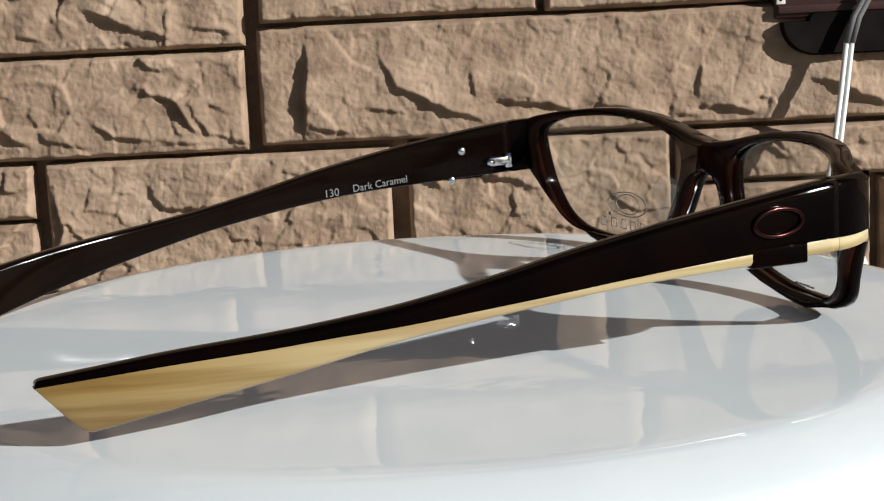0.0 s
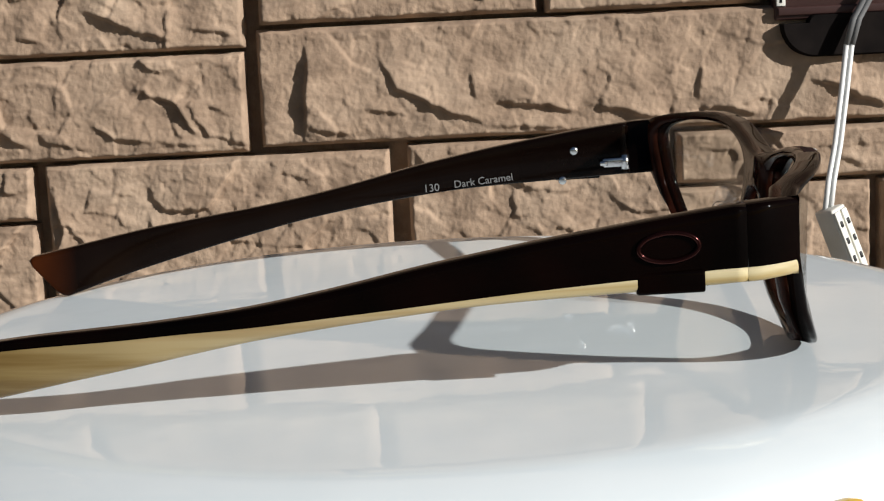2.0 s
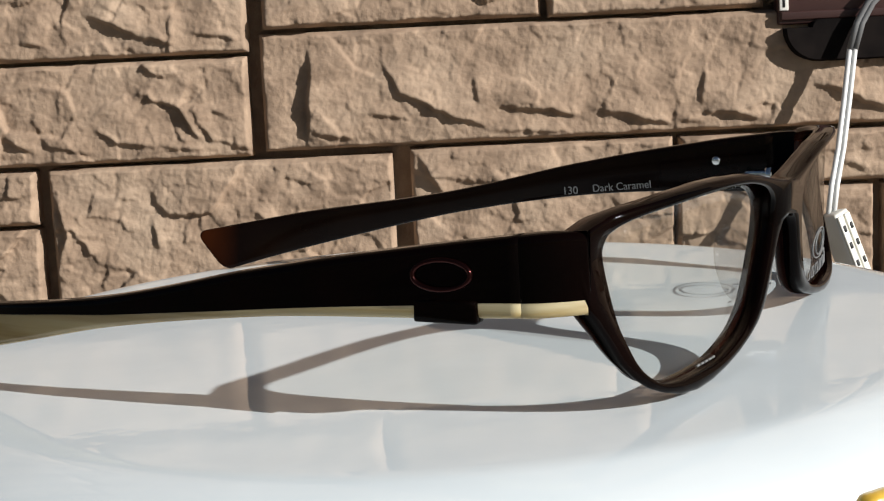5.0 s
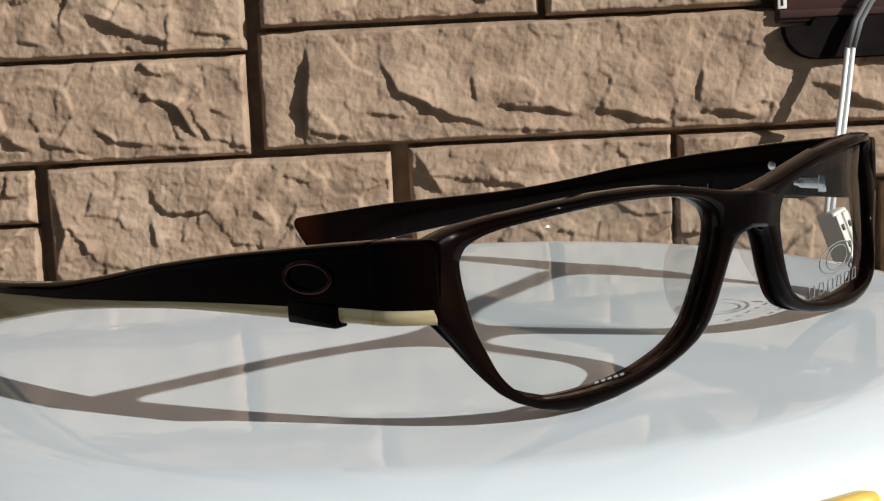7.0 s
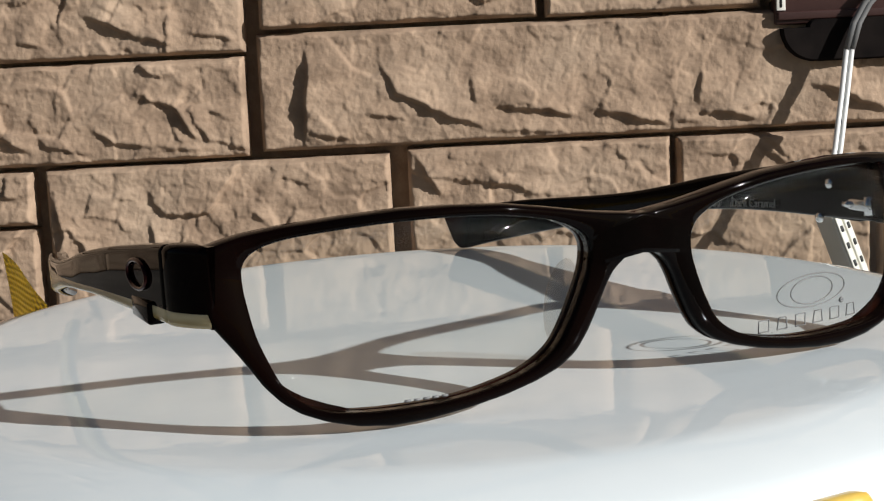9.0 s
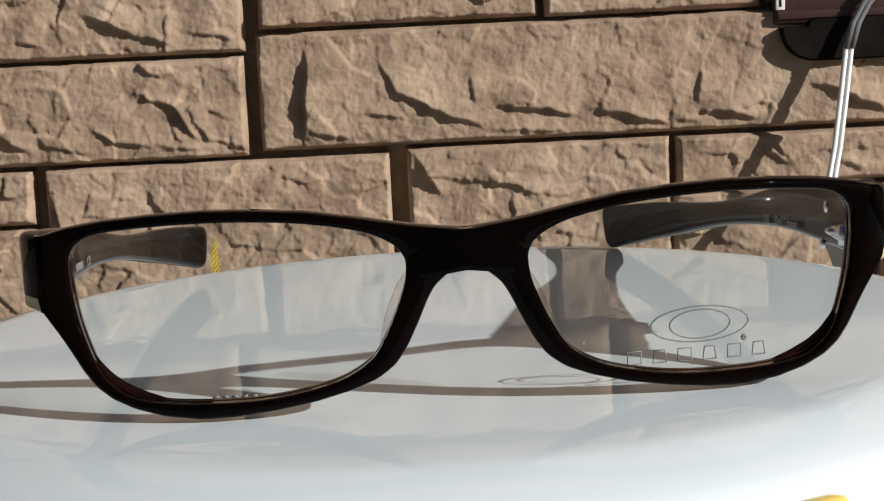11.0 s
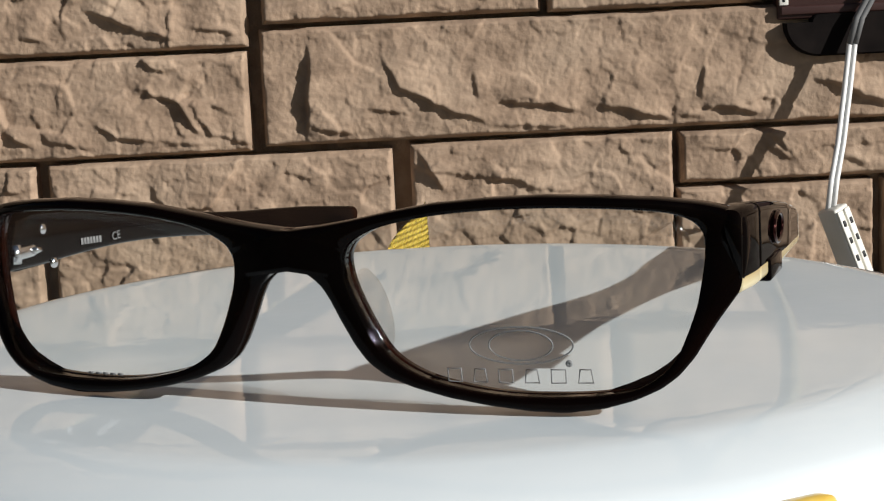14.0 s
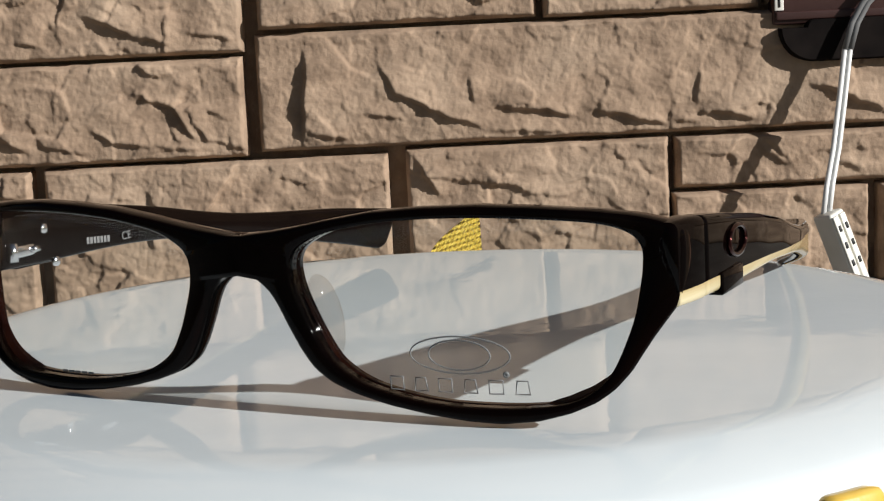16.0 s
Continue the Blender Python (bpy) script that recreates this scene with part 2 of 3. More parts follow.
def stone(x0, x1, z0, z1, ledges=(), step=0.0007, proud=0.007, seed=0, rough=1.0):
    """One rock-faced block: a chiselled margin and a broken face."""
    rng = np.random.default_rng(int(seed * 100) + 5)
    nx, nz = max(6, int((x1 - x0) / step)), max(6, int((z1 - z0) / step))
    gx, gz = np.meshgrid(np.linspace(x0, x1, nx), np.linspace(z0, z1, nz), indexing="ij")
    edge = np.minimum(np.minimum(gx - x0, x1 - gx), np.minimum(gz - z0, z1 - gz))
    fx, fz = gx.ravel(), gz.ravel()
    wander = np.array([noise.noise((a * 90 + seed, b * 90, 1.3)) for a, b in zip(fx, fz)]).reshape(gx.shape)
    ragged = np.array([noise.noise((a * 260, b * 260 + seed, 5.1)) for a, b in zip(fx, fz)]).reshape(gx.shape)
    broad = np.array([noise.noise((a * 26 + seed, b * 40, 9.0)) for a, b in zip(fx, fz)]).reshape(gx.shape)
    wx, wz = gx + 0.0022 * wander + 0.0007 * ragged, gz - 0.0020 * np.roll(wander, 7, 0) + 0.0007 * ragged
    h = proud + 0.0010 * broad + rough * facets(wx, wz, 0.020, rng, 0.085, 0.0006)
    h = h + rough * facets(wx, wz, 0.0075, rng, 0.10, 0.0003) + 0.00034 * ragged
    if step < 0.002:
        h = h + 0.0016 * np.maximum(0, np.roll(broad, 23, 0) * wander) + 0.00018 * rng.standard_normal(gx.shape)
    h = blur(h + 0.85 * ledge_height(gx + 0.0012 * wander, gz + 0.0010 * wander + 0.0009 * ragged, ledges))
    if step > 0.002:
        h = blur(h)
    margin = 0.0016 * (1.0 + 0.6 * wander)
    h = h * np.clip(edge / np.maximum(margin, 0.0006), 0.25, 1) ** 0.7
    y = WALL_Y + 0.006 - h
    verts = np.stack([gx, y, gz], -1).reshape(-1, 3).tolist()
    faces = [(i * nz + j, (i + 1) * nz + j, (i + 1) * nz + j + 1, i * nz + j + 1) for i in range(nx - 1) for j in range(nz - 1)]
    rim = [i * nz for i in range(nx)] + [(nx - 1) * nz + j for j in range(1, nz)] + \
          [i * nz + nz - 1 for i in range(nx - 2, -1, -1)] + [j for j in range(nz - 2, 0, -1)]
    base = len(verts)
    verts += [(verts[i][0], WALL_Y + 0.020, verts[i][2]) for i in rim]
    n = len(rim)
    faces += [(rim[k], base + k, base + (k + 1) % n, rim[(k + 1) % n]) for k in range(n)]
    me = bpy.data.meshes.new("stone")
    me.from_pydata(verts, [], faces)
    me.materials.append(STONE)
    for p in me.polygons:
        p.use_smooth = True
    ob = new("stone", me)
    ob.parent = wall
    return ob


def L(depth, width, *line):
    return (line, depth * MM, width * MM)


S1 = [L(5, 9, (-.157, .0555), (-.147, .0525), (-.1354, .0455)), L(3, 8, (-.1349, .0453), (-.1197, .042)),
      L(2.5, 10, (-.1116, .0465), (-.09, .0425)), L(2, 7, (-.19, .045), (-.1795, .0433))]
S2 = [L(4.5, 9, (-.137, .0178), (-.1194, .0125), (-.1113, -.0016)), L(3, 10, (-.159, .0059), (-.1492, -.0024), (-.1306, -.0055)),
      L(2.5, 8, (-.1805, -.0032), (-.1604, -.0060)), L(3.5, 9, (-.2008, .0028), (-.1885, -.0049)), L(2, 7, (-.1298, -.005), (-.1091, -.0075))]
S4 = [L(4, 9, (-.1785, -.0246), (-.1768, -.0446), (-.1809, -.0604)), L(2.5, 9, (-.1359, -.0399), (-.1335, -.052)),
      L(2, 8, (-.0889, -.0356), (-.0814, -.0426))]
T1 = [L(5.5, 30, (-.0582, .0346), (-.0591, .0153), (-.0607, -.0049)), L(4.5, 11, (-.0237, .027), (-.0179, .0146), (-.0014, .006), (.0208, -.0032)),
      L(4, 11, (.0298, .0063), (.0492, .0035), (.0652, -.0007)), L(4, 11, (.0727, .0029), (.0908, -.0011), (.1068, -.0063)),
      L(4, 11, (.1195, -.0007), (.1351, -.002), (.1481, -.0058)), L(2.5, 6, (-.0584, -.0016), (-.0393, -.006)),
      L(2, 6, (-.0353, .0056), (-.0128, .0021)), L(2, 5, (.0215, -.0048), (.0619, -.0072)), L(1.6, 8, (.0175, .0219), (.0187, .0076)),
      L(1.8, 10, (.1231, .0219), (.1211, .0034)), L(5, 12, (.1743, .0091), (.1899, .0044), (.2076, -.005)), L(2, 5, (.1103, -.0039), (.122, -.0055))]
T2 = [L(4, 9, (-.0091, -.0171), (-.0045, -.026), (-.0007, -.0334)), L(2, 6, (.0256, -.0307), (.0297, -.027))]
T3 = [L(2.5, 8, (.1505, -.019), (.1634, -.027)), L(2, 8, (.1844, -.0254), (.1975, -.0313))]
FACES = [(-.26, -.0856, .0365, .086, S1), (-.26, -.0868, -.0116, .0345, S2), (-.26, -.1885, -.0390, -.0142, ()),
         (-.26, -.1885, -.0845, -.0412, ()), (-.1825, -.0222, -.0845, -.0136, S4), (-.0785, .0490, .0462, .088, ()),
         (.0525, .1515, .0455, .088, ()), (-.0806, .260, -.0098, .0440, T1), (-.0140, .1082, -.0845, -.0120, T2),
         (.1115, .260, -.0362, -.0124, T3), (.1095, .2015, -.0845, -.0385, ()), (.2065, .260, -.0845, -.0385, ())]
for k, (a, b, c, d, led) in enumerate(FACES):
    stone(a, b, c, d, led, seed=k * 1.7 + 0.3, rough=0.6 if led is T1 else 1.0)

# plainer courses that carry the wall on past the view
rnd = random.Random(4)
for lo, hi, z0, z1 in [(-0.9, -0.265, -.0845, -.0142), (-0.9, -0.265, -.0112, .0345), (-0.9, -0.265, .0375, .086), (0.264, 0.9, -.0845, -.0388),
                       (0.264, 0.9, -.0362, .0440), (0.155, 0.9, .0475, .088)] + \
                      [(-0.9, 0.9, .0905 + i * .0525, .140 + i * .0525) for i in range(8)]:
    x = lo
    while x < hi - 0.02:
        w = min(rnd.uniform(0.10, 0.26), hi - x)
        if hi - x - w < 0.05:
            w = hi - x
        stone(x, x + w - 0.004, z0, z1, step=0.004, seed=rnd.uniform(0, 50))
        x += w

# ---- turntable dish ----
TILT = (0.00826, 0.01028)  # lean of the dish on its spindle
SPIN = [(0, 67.3), (0.5, 71.5), (1, 77.1), (1.5, 78.8), (2, 87.6), (2.5, 88.1), (3, 96.3), (3.5, 99.6), (4, 104.6), (4.2, 107.0),
        (6.3, 128.6), (6.5, 130.1), (7, 130.2), (7.5, 138.1), (8, 140.4), (8.5, 146.1), (9, 152.7), (9.2, 153.6), (11.3, 178.2), (11.5, 178.9),
        (12, 186.9), (12.5, 189.3), (13, 194.0), (13.5, 196.6), (14, 199.6), (14.5, 205.8), (15, 205.8), (15.5, 205.9), (16, 205.9)]


def spin_pose(heading, z=0.0):
    lean = Matrix.Rotation(math.atan(TILT[0]), 4, "Y") @ Matrix.Rotation(math.atan(TILT[1]), 4, "X")
    return pose(-0.0033, 0, z, 0, 0, -heading) @ lean


dish = thing("turntable_dish", "round white glazed dish turning, gold trim round its side", "dish")
prof = [(0, 0)] + [(r, 0) for r in (0.02, 0.04, 0.06, 0.075, 0.084, 0.088)]
prof += [(0.0905, -.0001), (0.0925, -.0004), (0.095, -.0010), (0.0975, -.0016), (0.100, -.0024), (0.1025, -.0032), (0.1045, -.0041), (0.106, -.0053),
         (0.107, -.0070), (0.1074, -.0095), (0.1075, -.013), (0.1073, -.022), (0.1068, -.032), (0.105, -.050), (0.102, -.066), (0.0985, -.0815),
         (0.095, -.0838), (0.0, -.0838)]
part("bowl", lathe(prof, 200), GLAZE, dish, "glossy white glaze")


def gold_block(angle):
    sections = []
    for i in range(15):
        f = i / 14
        a = radians(angle) + (f - 0.5) * 0.0110 / 0.108
        swell = 0.0011 * (1 - (2 * f - 1) ** 6) + 0.0002
        cut = 0.0022 * abs(2 * f - 1) ** 8
        ring = []
        for r, z in ((0.1045, -.0062 - cut), (0.1074 + swell, -.0056 - cut), (0.1080 + swell, -.0062 - cut), (0.1083 + swell, -.0085), (0.1086 + swell, -.013),
                     (0.1084 + swell, -.0195), (0.1062, -.0205)):
            ring.append((r * math.cos(a), r * math.sin(a), z))
        sections.append(ring)
    return part("gold_block", loft(sections), GOLD, dish)


for k in range(33):
    gold_block(36.8 + k * 360 / 33)


def ribbon_tail():
    """A stiff end of woven ribbon that runs outwards from the rim and rises towards its cut end."""
    bm = bmesh.new()
    n, m, grid = 18, 12, []
    root = Vector((0.1070 * math.cos(radians(-65)), 0.1070 * math.sin(radians(-65))))
    run = Vector((math.cos(radians(-85)), math.sin(radians(-85))))
    side = Vector((-run.y, run.x))
    for i in range(n + 1):
        u = i / n
        low, high = -0.0120 - 0.004 * u, -0.0035 + 0.0085 * u ** 0.8
        row = []
        for j in range(m + 1):
            v = j / m
            p = root + run * (0.033 * u + 0.0015 * v * u) + side * (0.0014 * math.sin(u * 4.0 + v * 1.2) + 0.0012 * v * u)
            row.append(bm.verts.new((p.x, p.y, low + (high - low) * v)))
        grid.append(row)
    for i in range(n):
        for j in range(m):
            bm.faces.new((grid[i][j], grid[i + 1][j], grid[i + 1][j + 1], grid[i][j + 1]))
    bmesh.ops.solidify(bm, geom=bm.faces[:], thickness=0.0005)
    return bm


part("ribbon_tail", ribbon_tail(), RIBBON, dish, "yellow woven ribbon end standing up")

# ---- eyeglasses (x to the wearer's right, y ahead, z up; metres) ----
GLASSES_ON_DISH = pose(-0.0016, 0.0557, 0.0003, 0, 0, -1.68)
glasses = thing("eyeglasses", "dark brown acetate eyeglasses with cream temple undersides, open on the dish", "eyeglasses")


def front_y(x, z=0.030):
    """The front's face: nearly flat, wrapping back at its ends, leaning back towards its foot."""
    x = abs(x)
    wrap = 0.0175 - 0.0080 * max(0.0, min(1.0, (0.024 - z) / 0.022))
    y = 0.0112 - wrap * (min(x, 0.057) / 0.065) ** 4
    if x > 0.057:
        y -= 0.22 * (x - 0.057)
    return y - 0.10 * (0.030 - z)


FRONT_X = -0.00175  # the front sits a little to the wearer's left

# half of the front, in mm: outline from the bridge's underside round to its top, and the lens opening
OUT = [(0, 20.4), (2.4, 20.2), (4.3, 19.0), (5.8, 16.6), (7.3, 13.2), (9.1, 9.6), (10.9, 7.0), (13.6, 5.0), (17.4, 3.5), (22.7, 2.1), (28.5, 1.1),
       (34.5, 0.4), (40.0, 0.2), (45.0, 0.7), (49.4, 1.9), (52.8, 3.4), (55.1, 5.1), (57.1, 7.5), (58.6, 10.1), (60.0, 12.4), (61.9, 15.2), (63.0, 16.8),
       (63.4, 19.0), (63.6, 23.0), (63.5, 27.0), (59.0, 28.3), (52.5, 29.6), (45.0, 30.4), (37.5, 30.8), (30.0, 30.6), (22.4, 30.0), (15.5, 28.8),
       (8.5, 27.4), (4.0, 26.7), (0, 26.3)]
IN = [(10.2, 24.6), (13.0, 26.2), (17.0, 27.4), (23.5, 28.5), (31.5, 29.1), (40.0, 29.1), (48.2, 28.5), (53.3, 27.7), (56.3, 26.4), (57.9, 24.4),
      (58.1, 21.6), (57.8, 18.8), (57.1, 14.8), (55.9, 11.0), (54.4, 7.6), (52.2, 5.2), (48.9, 3.5), (43.5, 2.7), (36.5, 2.5), (30.5, 2.7), (24.8, 3.5),
      (18.8, 5.1), (14.4, 7.8), (12.0, 11.4), (10.2, 15.4), (9.0, 18.9), (8.7, 21.8), (9.2, 23.4)]
CENTER = Vector((36.0, 16.0))
out_loop = [Vector(p) for p in OUT]
in_loop = smooth_loop(IN, 6)
ANGLES = sorted([k * math.tau / 260 for k in range(260)] + [math.atan2(q.y - CENTER.y, q.x - CENTER.x) % math.tau for q in (Vector((0, 20.4)), Vector((0, 26.3)))])
RADII = []
for a_ in ANGLES:
    RADII.append((a_, ray_hit(CENTER, a_, in_loop), ray_hit(CENTER, a_, out_loop)))
# soften the outline a little
RADII = [(a, ri, ro if CENTER.x + ro * math.cos(a) < 0.6 else sum(RADII[(i + k) % len(RADII)][2] for k in (-1, 0, 1)) / 3 if CENTER.x + RADII[(i + 1) % len(RADII)][2] * math.cos(RADII[(i + 1) % len(RADII)][0]) > 0.6 and CENTER.x + RADII[i - 1][2] * math.cos(RADII[i - 1][0]) > 0.6 else ro)
         for i, (a, ri, ro) in enumerate(RADII)]


def front_layer(near, far, round_front, round_back):
    """A ring of the front between two depths, both halves joined at the bridge."""
    bm = bmesh.new()
    for sign in (1, -1):
        rings = []
        for a, ri, ro in RADII:
            d = Vector((math.cos(a), math.sin(a)))
            seam = CENTER.x + ro * d.x < 0.35
            ring = []
            bo = 0.0 if seam else 1.0
            off = (a + math.radians(35) + math.pi) % math.tau - math.pi
            lean = 0.5 * math.cos(2 * off) if abs(off) < math.pi / 4 else 0.0  # the lower outer edge slants in behind
            for r, dep in ((ri, far), (ri, near + 0.4), (ri + 0.4, near), (ro - round_front * bo, near), (ro - 0.3 * round_front * bo, near + 0.3 * round_front),
                           (ro, near + round_front), (ro, far - round_back), (ro - round_back * bo, far)):
                p = CENTER + d * (r - lean * dep if r > ri + 0.41 else r)
                x = max(p.x, 0.0) * MM
                if seam and r > ri + 0.4:
                    x = 0.0 if r >= ro - 0.01 else x
                ring.append(bm.verts.new((sign * x + FRONT_X, front_y(x, p.y * MM) - dep * MM, p.y * MM)))
            rings.append(ring)
        n = len(rings)
        for i in range(n):
            r0, r1 = rings[i], rings[(i + 1) % n]
            for k in range(8):
                bm.faces.new((r0[k], r0[(k + 1) % 8], r1[(k + 1) % 8], r1[k]))
    bmesh.ops.remove_doubles(bm, verts=[v for v in bm.verts if abs(v.co.x - FRONT_X) < 1e-5], dist=1e-5)
    bad = [f for f in bm.faces if all(abs(v.co.x - FRONT_X) < 1e-5 for v in f.verts)]
    bmesh.ops.delete(bm, geom=bad, context="FACES_ONLY")
    return bm


front = part("front_frame", front_layer(0, 2.4, 0.8, 0.0), DARK, glasses, "glossy dark brown front")
part("back_lamination", front_layer(2.42, 4.2, 0.0, 0.6), BROWN, front, "translucent caramel brown rear layer")


def lens_mesh(sign):
    bm = bmesh.new()
    sides = []
    for dep in (1.6, 2.8):
        mid = bm.verts.new((sign * CENTER.x * MM + FRONT_X, front_y(CENTER.x * MM, CENTER.y * MM) - dep * MM, CENTER.y * MM))
        rings = []
        for f in (0.25, 0.5, 0.75, 1.0):
            ring = []
            for q in in_loop[::2]:
                p = CENTER + (q - CENTER) * f * 1.008
                ring.append(bm.verts.new((sign * p.x * MM + FRONT_X, front_y(p.x * MM, p.y * MM) - dep * MM, p.y * MM)))
            rings.append(ring)
        n = len(rings[0])
        for k in range(n):
            bm.faces.new((mid, rings[0][k], rings[0][(k + 1) % n]))
            for r0, r1 in zip(rings, rings[1:]):
                bm.faces.new((r0[k], r1[k], r1[(k + 1) % n], r0[(k + 1) % n]))
        sides.append(rings[-1])
    for k in range(n):
        bm.faces.new((sides[0][k], sides[0][(k + 1) % n], sides[1][(k + 1) % n], sides[1][k]))
    return bm


lens_l = part("lens", lens_mesh(-1), LENS, glasses, "clear demo lens with a grey printed mark")
lens_r = part("lens", lens_mesh(1), LENS, glasses, "clear demo lens")


def on_lens(x, z, lift=0.12):
    """A point just before the lens; x and z in mm."""
    return (x * MM, front_y(x * MM - FRONT_X, z * MM) - (1.6 - lift) * MM, z * MM)


for rx_, rz_, thick in ((7.3, 2.65, 0.12), (4.5, 2.15, 0.12)):
    part("oval_mark", tube([on_lens(-35.2 + rx_ * math.cos(k * math.tau / 64), 9.8 + rz_ * math.sin(k * math.tau / 64)) for k in range(64)],
                           thick * MM, 6, True), ETCH, lens_l)
part("dot_mark", tube([on_lens(-41.8 + 0.25 * math.cos(k * math.tau / 12), 7.2 + 0.25 * math.sin(k * math.tau / 12)) for k in range(12)], 0.25 * MM, 6, True), ETCH, lens_l)
for k in range(6):
    cx = -25.4 - k * 3.72
    slant = 0.25 if k % 2 else 0.0
    part("print_bar", tube([on_lens(cx + a, 5.35 + b) for a, b in ((1.0, -0.95), (-1.0, -0.95), (-1.0 + slant, 0.95), (1.0 - slant, 0.95))],
                           0.13 * MM, 5, True), ETCH, lens_l)
for k in range(5):
    part("print_bar", tube([on_lens(36.0 - k * 1.4, 3.35), on_lens(35.1 - k * 1.4, 3.35)], 0.2 * MM, 5), ETCH, lens_r)


# temples: tables in mm along the way back from the front
def curve(table):
    ys, vs = np.array([q[0] for q in table]), np.array([q[1] for q in table])
    fine = np.linspace(ys[0], ys[-1], 400)
    v = np.interp(fine, ys, vs)
    pad = np.pad(v, 12, mode="reflect", reflect_type="odd")
    v = np.convolve(pad, np.ones(25) / 25, "valid")
    return lambda s: float(np.interp(s, fine, v))


t_out = curve([(0, 66.5), (5, 66.5), (20, 66.6), (40, 65.6), (60, 63.8), (80, 60.8), (100, 56.8), (120, 50.8), (140, 43.6)])
t_top = curve([(0, 27.6), (5, 27.9), (20, 26.3), (39, 23.7), (56, 20.8), (66, 18.6), (74, 17.0), (82, 15.6), (93, 14.2), (115, 12.0), (140, 8.3)])
t_bot = curve([(0, 16.2), (5, 16.1), (21, 15.6), (39, 15.2), (48, 14.8), (56, 14.1), (66, 13.0), (74, 11.9), (82, 10.7), (90, 9.1), (102, 6.6), (117, 3.7), (140, -0.6)])
t_mid = curve([(0, 18.3), (5, 18.3), (15, 18.2), (21, 17.7), (39, 16.7), (48, 16.0), (56, 15.3), (66, 14.4), (82, 12.9), (93, 12.2), (101, 11.5), (116, 10.3), (140, 7.7)])
THICK = 4.0


def t_side(sign, s):
    """The outer face of a temple: the wearer's right one stands a little splayed."""
    return t_out(s) + (-2.0 + 0.036 * s + 0.044 * max(0.0, s - 20) if sign > 0 else -0.9 + 0.006 * s)


def t_lift(sign, s):
    """The splayed temple's end is carried a little above the dish."""
    return 1.2 * max(0.0, (s - 20) / 113) if sign > 0 else 0.0


START, END = 8.86, 139.2


def temple_layer(sign, x_from, x_to, top, bottom, r_to_top=0.0, r_to_bottom=0.0, r_from_top=0.0, r_from_bottom=0.0, start=START, end=END):
    """A lengthwise layer of a temple. x_from and x_to: mm in from the outer face."""
    sections = []
    last = 133.0 if sign > 0 and end == END else end
    steps = [start + (last - 1.8 - start) * i / 70 for i in range(71)] + [last - 1.8 * (1 - math.sin(radians(q))) for q in (20, 40, 56, 70, 80, 90)]
    for s in steps:
        thin = 1.0 - 0.25 * max(0, (s - 60) / 72)
        o = t_side(sign, s)
        xa, xb = o - (x_from(s) if callable(x_from) else x_from) * thin, o - x_to * thin
        zt, zb = top(s), bottom(s)
        if end == END:  # the tip's corners are rounded
            curl = 1.5 * (1 - math.sqrt(max(0.0, 1 - max(0.0, (s - last + 1.8) / 1.8) ** 2)))
            zt, zb = zt - (curl if top is t_top else 0.0), zb + (curl if bottom is t_bot else 0.0)
            zt = max(zt, zb + 0.05)
        lim = max(0.05, (zt - zb) * 0.45)
        pts = []
        for (x, z, r, dx, dz) in ((xa, zt, r_from_top, -1, -1), (xb, zt, r_to_top, 1, -1), (xb, zb, r_to_bottom, 1, 1), (xa, zb, r_from_bottom, -1, 1)):
            r = min(r, lim)
            c0 = Vector((x + dx * r, z + dz * r))
            a0 = {(-1, -1): 0, (1, -1): 90, (1, 1): 180, (-1, 1): 270}[(dx, dz)]
            for q in range(5):
                an = radians(a0 + q * 22.5)
                pts.append((c0.x + r * math.cos(an), c0.y + r * math.sin(an)))
        shear = 7.4 * max(0.0, (s - 95) / (last - 95)) ** 2 if end == END else 0.0
        sections.append([(sign * x * MM, (-s + shear * (t_top(s) - z) / max(1e-6, t_top(s) - t_bot(s))) * MM, (z + t_lift(sign, s)) * MM) for x, z in pts])
    return loft(sections)


def arc_on_side(sign, s, z, lift):
    return (sign * (t_side(sign, s) + lift) * MM, -s * MM, z * MM)


